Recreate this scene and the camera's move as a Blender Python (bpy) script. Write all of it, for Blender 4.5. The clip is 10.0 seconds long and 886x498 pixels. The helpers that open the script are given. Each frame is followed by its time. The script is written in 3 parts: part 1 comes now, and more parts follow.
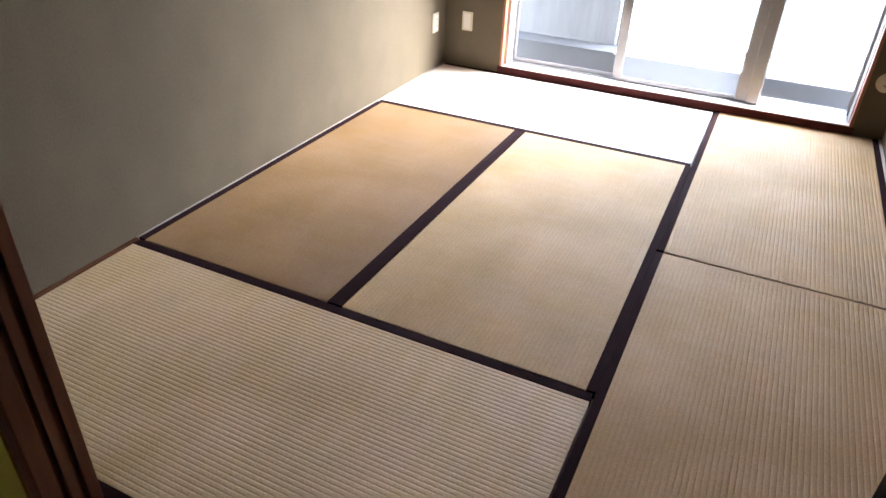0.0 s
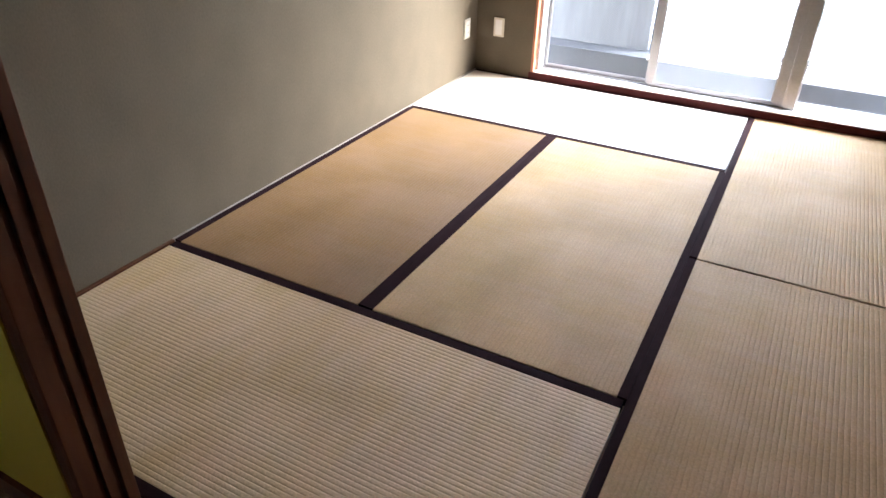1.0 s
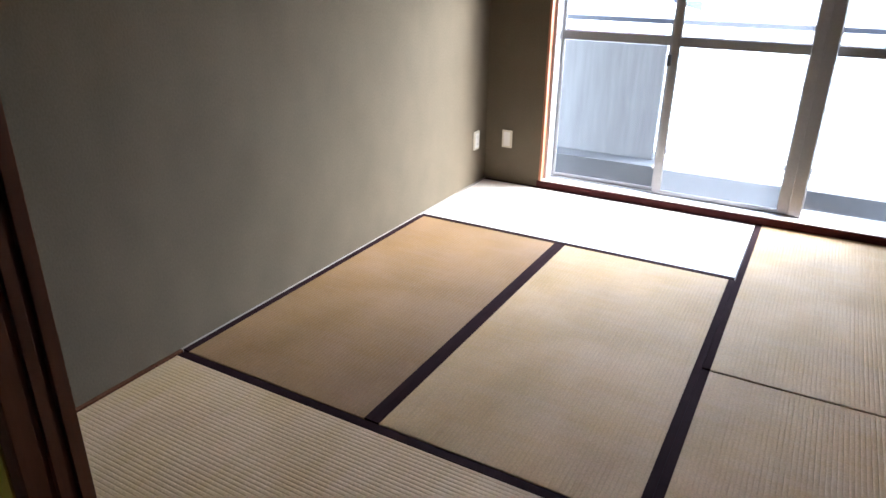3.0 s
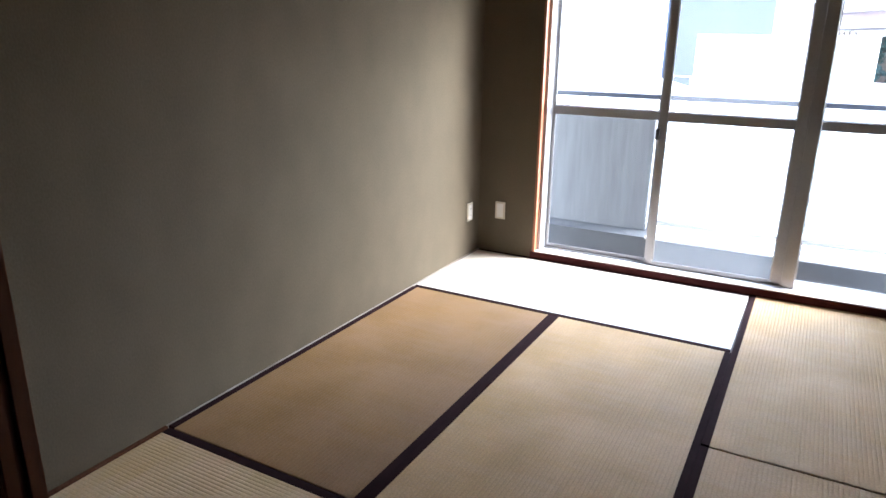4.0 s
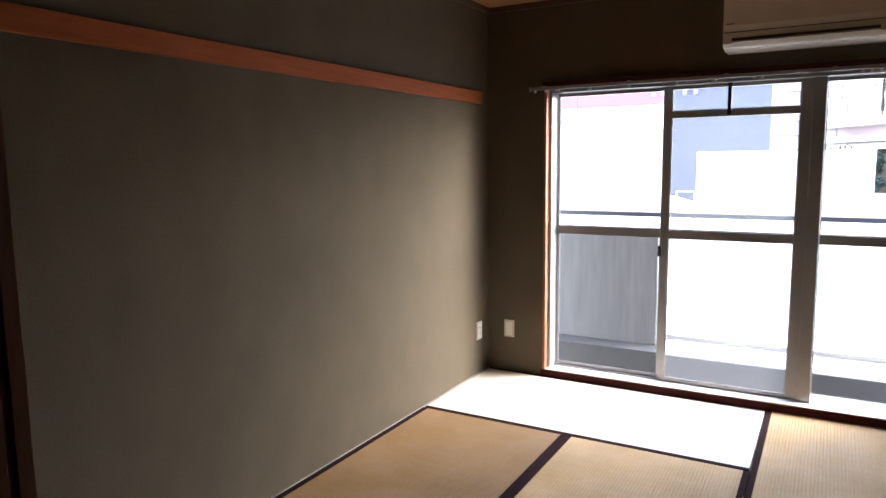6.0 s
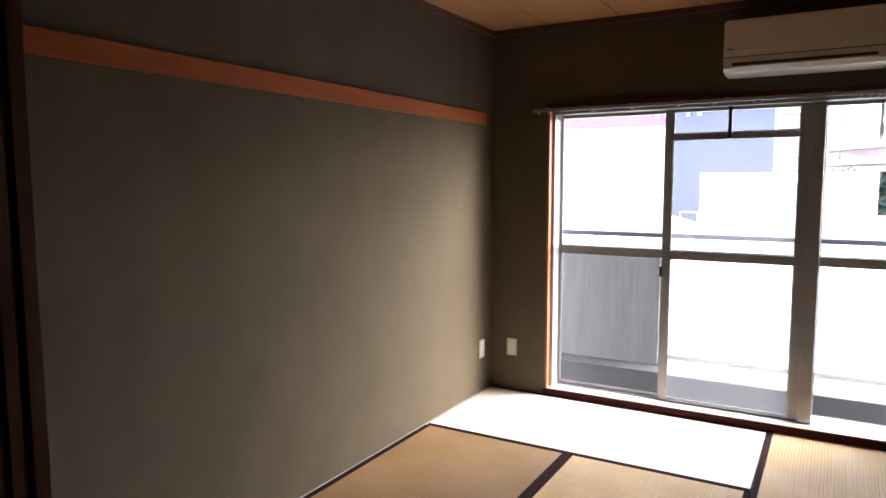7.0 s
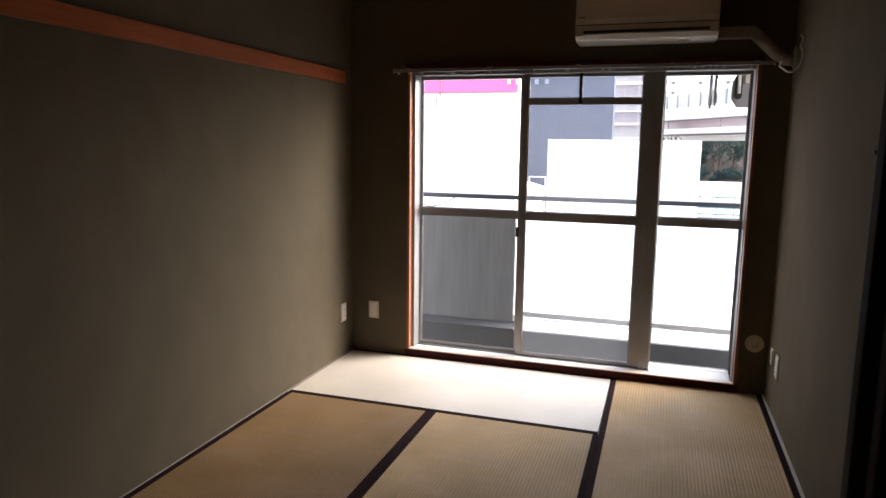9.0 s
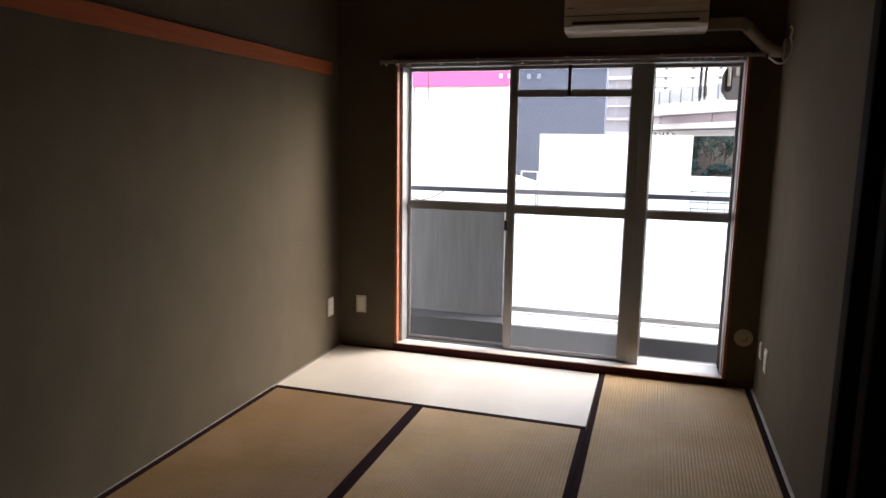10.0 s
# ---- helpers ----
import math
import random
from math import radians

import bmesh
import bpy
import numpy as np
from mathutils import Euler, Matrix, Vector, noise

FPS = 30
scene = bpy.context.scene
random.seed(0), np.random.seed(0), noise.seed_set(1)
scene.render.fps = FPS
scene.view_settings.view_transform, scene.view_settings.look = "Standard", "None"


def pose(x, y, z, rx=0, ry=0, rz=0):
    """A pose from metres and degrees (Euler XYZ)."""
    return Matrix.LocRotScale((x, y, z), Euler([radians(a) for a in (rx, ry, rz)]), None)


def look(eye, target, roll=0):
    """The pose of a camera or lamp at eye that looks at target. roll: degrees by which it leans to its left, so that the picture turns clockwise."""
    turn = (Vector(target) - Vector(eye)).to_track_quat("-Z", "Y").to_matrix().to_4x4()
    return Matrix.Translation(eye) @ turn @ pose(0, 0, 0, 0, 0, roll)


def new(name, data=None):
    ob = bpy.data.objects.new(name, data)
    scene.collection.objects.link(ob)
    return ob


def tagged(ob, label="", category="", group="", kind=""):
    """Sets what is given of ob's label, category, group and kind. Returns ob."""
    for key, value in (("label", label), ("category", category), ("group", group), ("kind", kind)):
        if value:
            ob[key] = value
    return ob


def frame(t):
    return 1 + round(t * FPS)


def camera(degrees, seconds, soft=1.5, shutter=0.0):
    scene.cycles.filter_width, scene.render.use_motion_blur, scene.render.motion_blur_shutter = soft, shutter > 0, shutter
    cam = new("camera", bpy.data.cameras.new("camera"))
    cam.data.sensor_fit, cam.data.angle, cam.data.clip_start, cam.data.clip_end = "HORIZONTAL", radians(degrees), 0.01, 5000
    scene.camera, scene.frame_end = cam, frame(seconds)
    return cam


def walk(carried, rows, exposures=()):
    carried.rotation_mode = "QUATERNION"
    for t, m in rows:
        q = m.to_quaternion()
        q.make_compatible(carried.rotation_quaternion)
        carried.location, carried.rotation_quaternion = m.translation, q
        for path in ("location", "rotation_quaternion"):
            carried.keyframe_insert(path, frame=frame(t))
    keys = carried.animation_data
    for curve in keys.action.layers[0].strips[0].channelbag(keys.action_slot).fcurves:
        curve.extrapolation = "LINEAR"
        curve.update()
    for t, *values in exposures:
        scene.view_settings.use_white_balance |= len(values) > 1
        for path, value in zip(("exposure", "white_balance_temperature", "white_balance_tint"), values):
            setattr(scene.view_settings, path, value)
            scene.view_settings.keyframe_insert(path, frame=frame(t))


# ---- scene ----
cam = camera(66.4, 10.0)

# seconds, stops: the phone meters darker as the window comes into view
EXPOSURES = [(0.0, 5.38, 6030, 13.5), (1.5, 5.3, 5930, 12.5), (2.5, 5.17, 5650, 11), (4.0, 4.7, 5720, 11), (5.0, 4.3, 6000, 13), (8.0, 4.37, 6750, 17), (8.5, 3.68, 6800, 16), (9.0, 3.3, 6850, 16), (10.0, 3.18, 6850, 16)]
PATH = [
    (0, (1.949, -0.595, 1.342), (1.237, 0.948, 0.288), 2.33),
    (0.5, (1.950, -0.600, 1.339), (1.193, 0.926, 0.291), 2.06),
    (1, (1.947, -0.606, 1.337), (1.155, 0.908, 0.297), 1.38),
    (1.5, (1.942, -0.611, 1.345), (1.131, 0.903, 0.320), 1.08),
    (2, (1.931, -0.597, 1.350), (1.096, 0.940, 0.380), 0.83),
    (2.5, (1.947, -0.596, 1.366), (1.082, 0.978, 0.487), 0.79),
    (4, (1.960, -0.568, 1.386), (1.042, 1.108, 0.797), 0.79),
    (4.5, (1.966, -0.588, 1.396), (1.052, 1.118, 0.895), 0.80),
    (5, (1.983, -0.581, 1.402), (1.041, 1.138, 1.004), -0.19),
    (5.5, (1.998, -0.590, 1.412), (1.024, 1.128, 1.099), -0.85),
    (7, (2.035, -0.654, 1.426), (1.037, 1.067, 1.226), -0.13),
    (7.5, (2.030, -0.661, 1.427), (1.041, 1.065, 1.224), 0.26),
    (8, (2.021, -0.691, 1.432), (1.069, 1.056, 1.233), 0.70),
    (8.2, (2.007, -0.681, 1.431), (1.142, 1.109, 1.218), 0.99),
    (8.5, (1.987, -0.666, 1.430), (1.292, 1.187, 1.143), 1.42),
    (9, (1.990, -0.636, 1.408), (1.383, 1.246, 1.106), 0.76),
    (9.5, (2.009, -0.611, 1.397), (1.413, 1.273, 1.088), 0.59),
    (10, (2.008, -0.588, 1.393), (1.422, 1.298, 1.077), 0.86),
]
walk(cam, [(t, look(eye, target, roll)) for t, eye, target, roll in PATH], EXPOSURES)

# ---- world and sun ----
world = bpy.data.worlds.new("sky")
scene.world = world
world.use_nodes = True
wn = world.node_tree
sky = wn.nodes.new("ShaderNodeTexSky")
sky.sky_type = "NISHITA"
sky.sun_disc = False
sky.sun_elevation = radians(33)
sky.sun_rotation = radians(58)
wn.nodes["Background"].inputs["Strength"].default_value = 0.15
haze = wn.nodes.new("ShaderNodeHueSaturation")   # a veiled, whitish sky
haze.inputs["Saturation"].default_value = 0.4
wn.links.new(sky.outputs["Color"], haze.inputs["Color"])
wn.links.new(haze.outputs["Color"], wn.nodes["Background"].inputs["Color"])
sun = new("sun", bpy.data.lights.new("sun", "SUN"))
sun.data.energy, sun.data.angle, sun.data.color = 0.66, radians(46), (1.0, 0.98, 0.97)
sun.matrix_world = look((10.67, 6.67, 8.17), (0, 0, 0))


# ---- materials ----
def material(name, colour, rough=0.6, metal=0.0, spec=0.5, vary=0.12, scale=6.0, grain=120.0, bump=0.0, stretch=(1, 1, 1), each=0.0):
    """A painted or natural surface: base colour with stains at one scale, grain at another, and fine relief."""
    m = bpy.data.materials.new(name)
    m.use_nodes = True
    n, l = m.node_tree.nodes, m.node_tree.links
    b = n["Principled BSDF"]
    b.inputs["Roughness"].default_value, b.inputs["Metallic"].default_value = rough, metal
    b.inputs["Specular IOR Level"].default_value = spec
    co = n.new("ShaderNodeTexCoord")
    mp = n.new("ShaderNodeMapping")
    mp.inputs["Scale"].default_value = stretch
    l.new(co.outputs["Object"], mp.inputs["Vector"])
    big, fine = n.new("ShaderNodeTexNoise"), n.new("ShaderNodeTexNoise")
    big.inputs["Scale"].default_value, fine.inputs["Scale"].default_value = scale, grain
    big.inputs["Detail"].default_value, fine.inputs["Detail"].default_value = 4.0, 2.0
    for t in (big, fine):
        l.new(mp.outputs["Vector"], t.inputs["Vector"])
    add = n.new("ShaderNodeMath")
    add.operation = "ADD"
    l.new(big.outputs["Fac"], add.inputs[0])
    l.new(fine.outputs["Fac"], add.inputs[1])
    last = add
    if each:
        info, mul = n.new("ShaderNodeObjectInfo"), n.new("ShaderNodeMath")
        mul.operation = "MULTIPLY_ADD"
        l.new(info.outputs["Random"], mul.inputs[0])
        mul.inputs[1].default_value = each
        l.new(add.outputs[0], mul.inputs[2])
        last = mul
    rg = n.new("ShaderNodeMapRange")
    rg.inputs["From Min"].default_value, rg.inputs["From Max"].default_value = 0.6, 1.4 + each
    rg.inputs["To Min"].default_value, rg.inputs["To Max"].default_value = 1 - vary, 1 + vary
    l.new(last.outputs[0], rg.inputs["Value"])
    mix = n.new("ShaderNodeVectorMath")
    mix.operation = "SCALE"
    mix.inputs[0].default_value = colour
    l.new(rg.outputs["Result"], mix.inputs["Scale"])
    l.new(mix.outputs[0], b.inputs["Base Color"])
    if bump:
        bp = n.new("ShaderNodeBump")
        bp.inputs["Strength"].default_value, bp.inputs["Distance"].default_value = 0.6, bump
        l.new(fine.outputs["Fac"], bp.inputs["Height"])
        l.new(bp.outputs["Normal"], b.inputs["Normal"])
    return m


def glass(name, tint=(1, 1, 1), frost=0.0, gloss=0.016):
    """A thin pane: clear, with a little mirror and, where frosted, scattered light."""
    m = bpy.data.materials.new(name)
    m.use_nodes = True
    n, l = m.node_tree.nodes, m.node_tree.links
    n.remove(n["Principled BSDF"])
    out = n["Material Output"]
    clear, gl, mix = n.new("ShaderNodeBsdfTransparent"), n.new("ShaderNodeBsdfGlossy"), n.new("ShaderNodeMixShader")
    clear.inputs["Color"].default_value = (*tint, 1)
    gl.inputs["Roughness"].default_value = 0.10
    mix.inputs["Fac"].default_value = gloss
    l.new(clear.outputs[0], mix.inputs[1])
    l.new(gl.outputs[0], mix.inputs[2])
    last = mix
    if frost:
        tr, two = n.new("ShaderNodeBsdfTranslucent"), n.new("ShaderNodeMixShader")
        tr.inputs["Color"].default_value = (0.9, 0.93, 0.95, 1)
        two.inputs["Fac"].default_value = frost
        l.new(mix.outputs[0], two.inputs[1])
        l.new(tr.outputs[0], two.inputs[2])
        last = two
    l.new(last.outputs[0], out.inputs["Surface"])
    return m


def rush(name, gold, rose, rough, spec, stretch, vary=0.22):
    """Woven rush: faded patches, streaks across the ribs and a fine weave."""
    m = material(name, gold, rough, spec=spec, vary=vary, scale=2.6, grain=150, bump=0.0012)
    n, l = m.node_tree.nodes, m.node_tree.links
    scale = next(k for k in n if k.type == "VECT_MATH")
    co = next(k for k in n if k.type == "TEX_COORD")
    mp = n.new("ShaderNodeMapping")
    mp.inputs["Scale"].default_value = stretch
    l.new(co.outputs["Object"], mp.inputs["Vector"])
    patch, streak = n.new("ShaderNodeTexNoise"), n.new("ShaderNodeTexNoise")
    patch.inputs["Scale"].default_value, streak.inputs["Scale"].default_value = 3.4, 26.0
    patch.inputs["Detail"].default_value, streak.inputs["Detail"].default_value = 3.0, 3.0
    l.new(co.outputs["Object"], patch.inputs["Vector"])
    l.new(mp.outputs["Vector"], streak.inputs["Vector"])
    both, ramp, mix = n.new("ShaderNodeMath"), n.new("ShaderNodeMapRange"), n.new("ShaderNodeMix")
    both.operation = "MULTIPLY_ADD"
    both.inputs[1].default_value = 0.55
    l.new(streak.outputs["Fac"], both.inputs[0])
    l.new(patch.outputs["Fac"], both.inputs[2])
    ramp.inputs["From Min"].default_value, ramp.inputs["From Max"].default_value = 0.58, 0.98
    l.new(both.outputs[0], ramp.inputs["Value"])
    mix.data_type = "RGBA"
    mix.inputs["A"].default_value, mix.inputs["B"].default_value = (*gold, 1), (*rose, 1)
    l.new(ramp.outputs["Result"], mix.inputs["Factor"])
    l.new(mix.outputs["Result"], scale.inputs[0])
    return m


PLASTER = material("sandy_plaster", (0.101, 0.0795, 0.0525), 0.95, spec=0.1, vary=0.15, scale=5, grain=150, bump=0.0009, stretch=(1, 1, 0.7))
MUSTARD = material("mustard_plaster", (0.42, 0.32, 0.05), 0.95, spec=0.1, vary=0.08, scale=3, grain=300, bump=0.001)
RUSH = rush("woven_rush", (0.440, 0.283, 0.120), (0.460, 0.31, 0.166), 0.62, 0.2, (0.12, 1, 1))
RUSH_BROWN = rush("orange_brown_rush", (0.245, 0.138, 0.050), (0.260, 0.153, 0.074), 0.62, 0.2, (0.12, 1, 1))
RUSH_PALE = rush("pale_rush", (0.58, 0.414, 0.212), (0.62, 0.452, 0.283), 0.55, 0.35, (1, 0.12, 1))
# pale rush, whitened further to stand in for the window's sheen on its ribs
RUSH_SHEEN = rush("pale_sheen_rush", (0.80, 0.71, 0.575), (0.82, 0.73, 0.62), 0.40, 0.75, (1, 0.12, 1), 0.10)
CLOTH = material("dark_cloth_binding", (0.023, 0.010, 0.011), 0.9, spec=0.05, vary=0.25, scale=12, grain=600, bump=0.0005)
WOOD_TRIM = material("reddish_wood", (0.31, 0.078, 0.022), 0.6, spec=0.10, vary=0.22, scale=5, grain=60, bump=0.0004, stretch=(1, 0.08, 1))
WOOD_UP = material("reddish_wood_upright", (0.29, 0.095, 0.04), 0.45, vary=0.22, scale=5, grain=60, bump=0.0004, stretch=(1, 1, 0.08))
# casing wood darkened: backlit shade of sill front and head is in the colour
WOOD_BACKLIT = material("reddish_wood_backlit", (0.055, 0.013, 0.013), 0.75, spec=0.08, vary=0.25, scale=5, grain=60, bump=0.0004, stretch=(0.08, 1, 1))
# sill wood again, pale so that skylight on its top is in the colour
WOOD_LIT = material("skylit_sill_top", (0.60, 0.47, 0.39), 0.5, vary=0.2, scale=5, grain=60, bump=0.0003, stretch=(0.08, 1, 1))
# kerb top's overexposed daylight, painted as a pale tone
MORTAR_LIT = material("lit_kerb_mortar", (0.62, 0.61, 0.60), 0.85, spec=0.2, vary=0.12, scale=4, grain=30, bump=0.0004)
BRACKET_GREY = material("grey_bracket_paint", (0.26, 0.25, 0.26), 0.5, vary=0.1)
WOOD_DARK = material("dark_stained_wood", (0.100, 0.034, 0.012), 0.55, spec=0.2, vary=0.3, scale=5, grain=60, bump=0.0005, stretch=(1, 1, 0.08))
WOOD_PALE = material("pale_wood_strip", (0.48, 0.44, 0.37), 0.6, vary=0.2, scale=5, grain=80, stretch=(1, 0.1, 1))
WOOD_STRIP = material("worn_wood_strip", (0.27, 0.225, 0.185), 0.6, vary=0.25, scale=5, grain=80, stretch=(1, 0.1, 1))
# door frame and paper: the shade of their hall side painted near-black
FRAME_UNLIT = material("unlit_door_frame", (0.014, 0.008, 0.007), 0.75, spec=0.06, vary=0.2)
FUSUMA = material("unlit_door_paper", (0.03, 0.024, 0.018), 0.9, vary=0.12, scale=3, grain=200)
CEILING = material("ceiling_board", (0.40, 0.195, 0.075), 0.6, vary=0.14, scale=4, grain=50, stretch=(1, 0.06, 1))
CORNICE = material("cornice_wood", (0.085, 0.032, 0.02), 0.5, vary=0.2, scale=5, grain=60)
ALU = material("anodised_aluminium", (0.32, 0.312, 0.31), 0.34, metal=0.5, vary=0.08, scale=3, grain=90)
PLASTIC = material("ivory_plastic", (0.48, 0.42, 0.32), 0.4, vary=0.04)
DUCT = material("aged_ivory_duct", (0.27, 0.235, 0.19), 0.5, vary=0.06)
TAN_PLASTIC = material("yellowed_plastic", (0.48, 0.385, 0.26), 0.5, vary=0.06)
WHITE_PLASTIC = material("white_plastic", (0.58, 0.55, 0.51), 0.38, vary=0.03, scale=4)
# frame aluminium made paler: daylight on the sill is in the colour
ALU_LIT = material("lit_aluminium_sill", (0.66, 0.65, 0.63), 0.45, metal=0.15, vary=0.08)
RAIL_GREY = material("dull_grey_rail", (0.24, 0.225, 0.215), 0.5, metal=0.2, vary=0.1)
BLACK = material("black_rubber", (0.02, 0.02, 0.022), 0.5, vary=0.2)
GREY_PRINT = material("grey_print", (0.12, 0.12, 0.13), 0.6)
CONCRETE = material("stained_concrete", (0.150, 0.146, 0.148), 0.9, spec=0.2, vary=0.15, scale=6, grain=22, bump=0.001, stretch=(1.6, 1.6, 0.14))
CONCRETE_DARK = material("dark_concrete", (0.072, 0.072, 0.077), 0.85, spec=0.2, vary=0.22, scale=3, grain=26, bump=0.0004)
HALL_FLOOR = material("hall_floorboards", (0.22, 0.12, 0.06), 0.4, vary=0.2, scale=4, grain=50, stretch=(1, 0.1, 1))
RAIL_PAINT = material("dark_rail_paint", (0.05, 0.055, 0.075), 0.4, vary=0.15)
STEEL = material("dull_steel", (0.35, 0.35, 0.36), 0.35, metal=0.9)
WHITE_WALL = material("white_facade", (0.80, 0.80, 0.78), 0.8, vary=0.05, scale=0.5, grain=12)
PINK_WALL = material("pink_fascia", (0.72, 0.11, 0.29), 0.6, vary=0.05, scale=0.5, grain=12)
BLUE_WALL = material("slate_blue_facade", (0.044, 0.055, 0.090), 0.8, vary=0.06, scale=0.4, grain=9)
PALE_WALL = material("pale_grey_facade", (0.45, 0.42, 0.44), 0.8, vary=0.06, scale=0.5, grain=12)
VENT_GREY = material("grey_vent_hood", (0.15, 0.17, 0.22), 0.6, vary=0.08)
MESH_NET = material("scaffold_mesh", (0.42, 0.40, 0.44), 0.9, vary=0.15, scale=0.8, grain=14)
ROAD_CONC = material("viaduct_concrete", (0.58, 0.50, 0.53), 0.85, vary=0.12, scale=0.4, grain=8)
NOISE_PANEL = material("noise_barrier_panel", (0.40, 0.45, 0.48), 0.5, vary=0.1, scale=0.5, grain=8)
GROUND = material("pale_paving", (0.17, 0.168, 0.165), 0.9, vary=0.12, scale=0.3, grain=6)
EARTH = material("hillside_earth", (0.070, 0.056, 0.048), 0.95, vary=0.4, scale=0.7, grain=6)
LEAF = material("leaves", (0.022, 0.047, 0.042), 0.7, spec=0.1, vary=0.4, scale=1.5, grain=8)
SHRUB = material("shrub_leaves", (0.030, 0.060, 0.062), 0.6, spec=0.2, vary=0.4, scale=1.5, grain=8)
BARK = material("bark", (0.07, 0.05, 0.04), 0.9, vary=0.3)
PANE_HAZY = glass("dusty_window_glass", (0.95, 0.97, 0.98), frost=0.022)
PANE = glass("window_glass", (0.97, 0.985, 0.98))
FROSTED = glass("frosted_panel", (0.93, 0.96, 0.97), frost=0.22)


# ---- builders ----
def box(bm, x0, x1, y0, y1, z0, z1, bevel=0.0):
    """Adds a box to bm, its edges rounded off by bevel."""
    one = bmesh.new()
    bmesh.ops.create_cube(one, size=1.0, matrix=Matrix.LocRotScale(
        ((x0 + x1) / 2, (y0 + y1) / 2, (z0 + z1) / 2), None, (x1 - x0, y1 - y0, z1 - z0)))
    if bevel:
        bmesh.ops.bevel(one, geom=one.edges[:], offset=bevel, segments=2, affect="EDGES", profile=0.6)
    merge(bm, one)
    return bm


def merge(bm, one):
    verts = {v: bm.verts.new(v.co) for v in one.verts}
    for f in one.faces:
        bm.faces.new([verts[v] for v in f.verts])
    one.free()


def boxes(*rows, bevel=0.0):
    bm = bmesh.new()
    for row in rows:
        box(bm, *row, bevel=bevel)
    return bm


def tube(points, radius, sides=10, closed=False):
    """A round bar along a line of points."""
    bm, rings = bmesh.new(), []
    pts = [Vector(p) for p in points]
    for i, p in enumerate(pts):
        a = pts[i - 1] if (i or closed) else p
        b = pts[(i + 1) % len(pts)] if (i + 1 < len(pts) or closed) else p
        way = (b - a).normalized()
        side = way.cross(Vector((0.31, 0.17, 0.93))).normalized()
        up = side.cross(way)
        rings.append([bm.verts.new(p + radius * (math.cos(k * math.tau / sides) * side + math.sin(k * math.tau / sides) * up)) for k in range(sides)])
    pairs = list(zip(rings, rings[1:])) + ([(rings[-1], rings[0])] if closed else [])
    for r, s in pairs:
        for k in range(sides):
            bm.faces.new((r[k], r[(k + 1) % sides], s[(k + 1) % sides], s[k]))
    if not closed:
        bm.faces.new(rings[0][::-1])
        bm.faces.new(rings[-1])
    return bm


def prism(outline, axis, a, b, bevel=0.0):
    """A plate: an outline of (u, v) drawn out along an axis from a to b."""
    bm = bmesh.new()
    def put(u, v, w):
        return {"x": (w, u, v), "y": (u, w, v), "z": (u, v, w)}[axis]
    lo = [bm.verts.new(put(u, v, a)) for u, v in outline]
    hi = [bm.verts.new(put(u, v, b)) for u, v in outline]
    n = len(outline)
    for k in range(n):
        bm.faces.new((lo[k], lo[(k + 1) % n], hi[(k + 1) % n], hi[k]))
    bm.faces.new(lo[::-1])
    bm.faces.new(hi)
    if bevel:
        rim = [e for e in bm.edges if len({v in hi for v in e.verts}) == 1]
        bmesh.ops.bevel(bm, geom=rim, offset=bevel, segments=2, affect="EDGES")
    bmesh.ops.recalc_face_normals(bm, faces=bm.faces[:])
    return bm


def rounded(x0, x1, z0, z1, r, steps=5):
    out = []
    for cx, cz, a in ((x1 - r, z1 - r, 0), (x0 + r, z1 - r, 90), (x0 + r, z0 + r, 180), (x1 - r, z0 + r, 270)):
        for k in range(steps + 1):
            t = radians(a + 90 * k / steps)
            out.append((cx + r * math.cos(t), cz + r * math.sin(t)))
    return out


def circle(cu, cv, r, n=32):
    return [(cu + r * math.cos(k * math.tau / n), cv + r * math.sin(k * math.tau / n)) for k in range(n)]


BASE = {}


def thing(name, at, label, category, group="", kind=""):
    ob = new(name)
    ob.location = at
    ob.empty_display_size = 0.1
    BASE[ob] = Vector(at)
    return tagged(ob, label, category, group, kind)


def part(name, bm, mat, parent=None, label="", smooth=False):
    """Links a bmesh, given in world places, as one mesh under a thing or a part."""
    base = BASE.get(parent, Vector((0, 0, 0)))
    bm.transform(Matrix.Translation(-base))
    me = bpy.data.meshes.new(name)
    bm.to_mesh(me)
    bm.free()
    for p in me.polygons:
        p.use_smooth = smooth
    me.materials.append(mat)
    ob = new(name, me)
    ob.parent = parent
    BASE[ob] = base
    return tagged(ob, label) if label else ob


def setting(name, bm, mat, label, category):
    return tagged(part(name, bm, mat), label, category, kind="structure")


# ---- the room ----
W, ROOM_X, ROOM_Y, TOP = 0.88, 2.62, 3.52, 2.41
WIN_L, WIN_R, WIN_T = 0.40, 2.466, 1.893      # rough opening of the window
DOOR_L, DOOR_R, DOOR_T = 0.860, 2.575, 1.88    # between the jambs of the sliding-door opening

setting("wall_west", boxes((-0.14, 0, -0.135, 3.72, -0.3, 2.6)), PLASTER, "olive-grey sandy plaster wall, plain and lightly worn", "wall")
setting("wall_east", boxes((ROOM_X, ROOM_X + 0.14, -0.135, 3.72, -0.3, 2.6)), PLASTER, "olive-grey sandy plaster wall with sockets", "wall")
setting("wall_north", boxes(
    (0, WIN_L, ROOM_Y, 3.72, -0.3, 2.6), (WIN_R, ROOM_X, ROOM_Y, 3.72, -0.3, 2.6),
    (WIN_L, WIN_R, ROOM_Y, 3.72, WIN_T, 2.6), (WIN_L, WIN_R, ROOM_Y, 3.72, -0.3, -0.002)),
    PLASTER, "olive-grey sandy plaster wall round the balcony window", "wall")
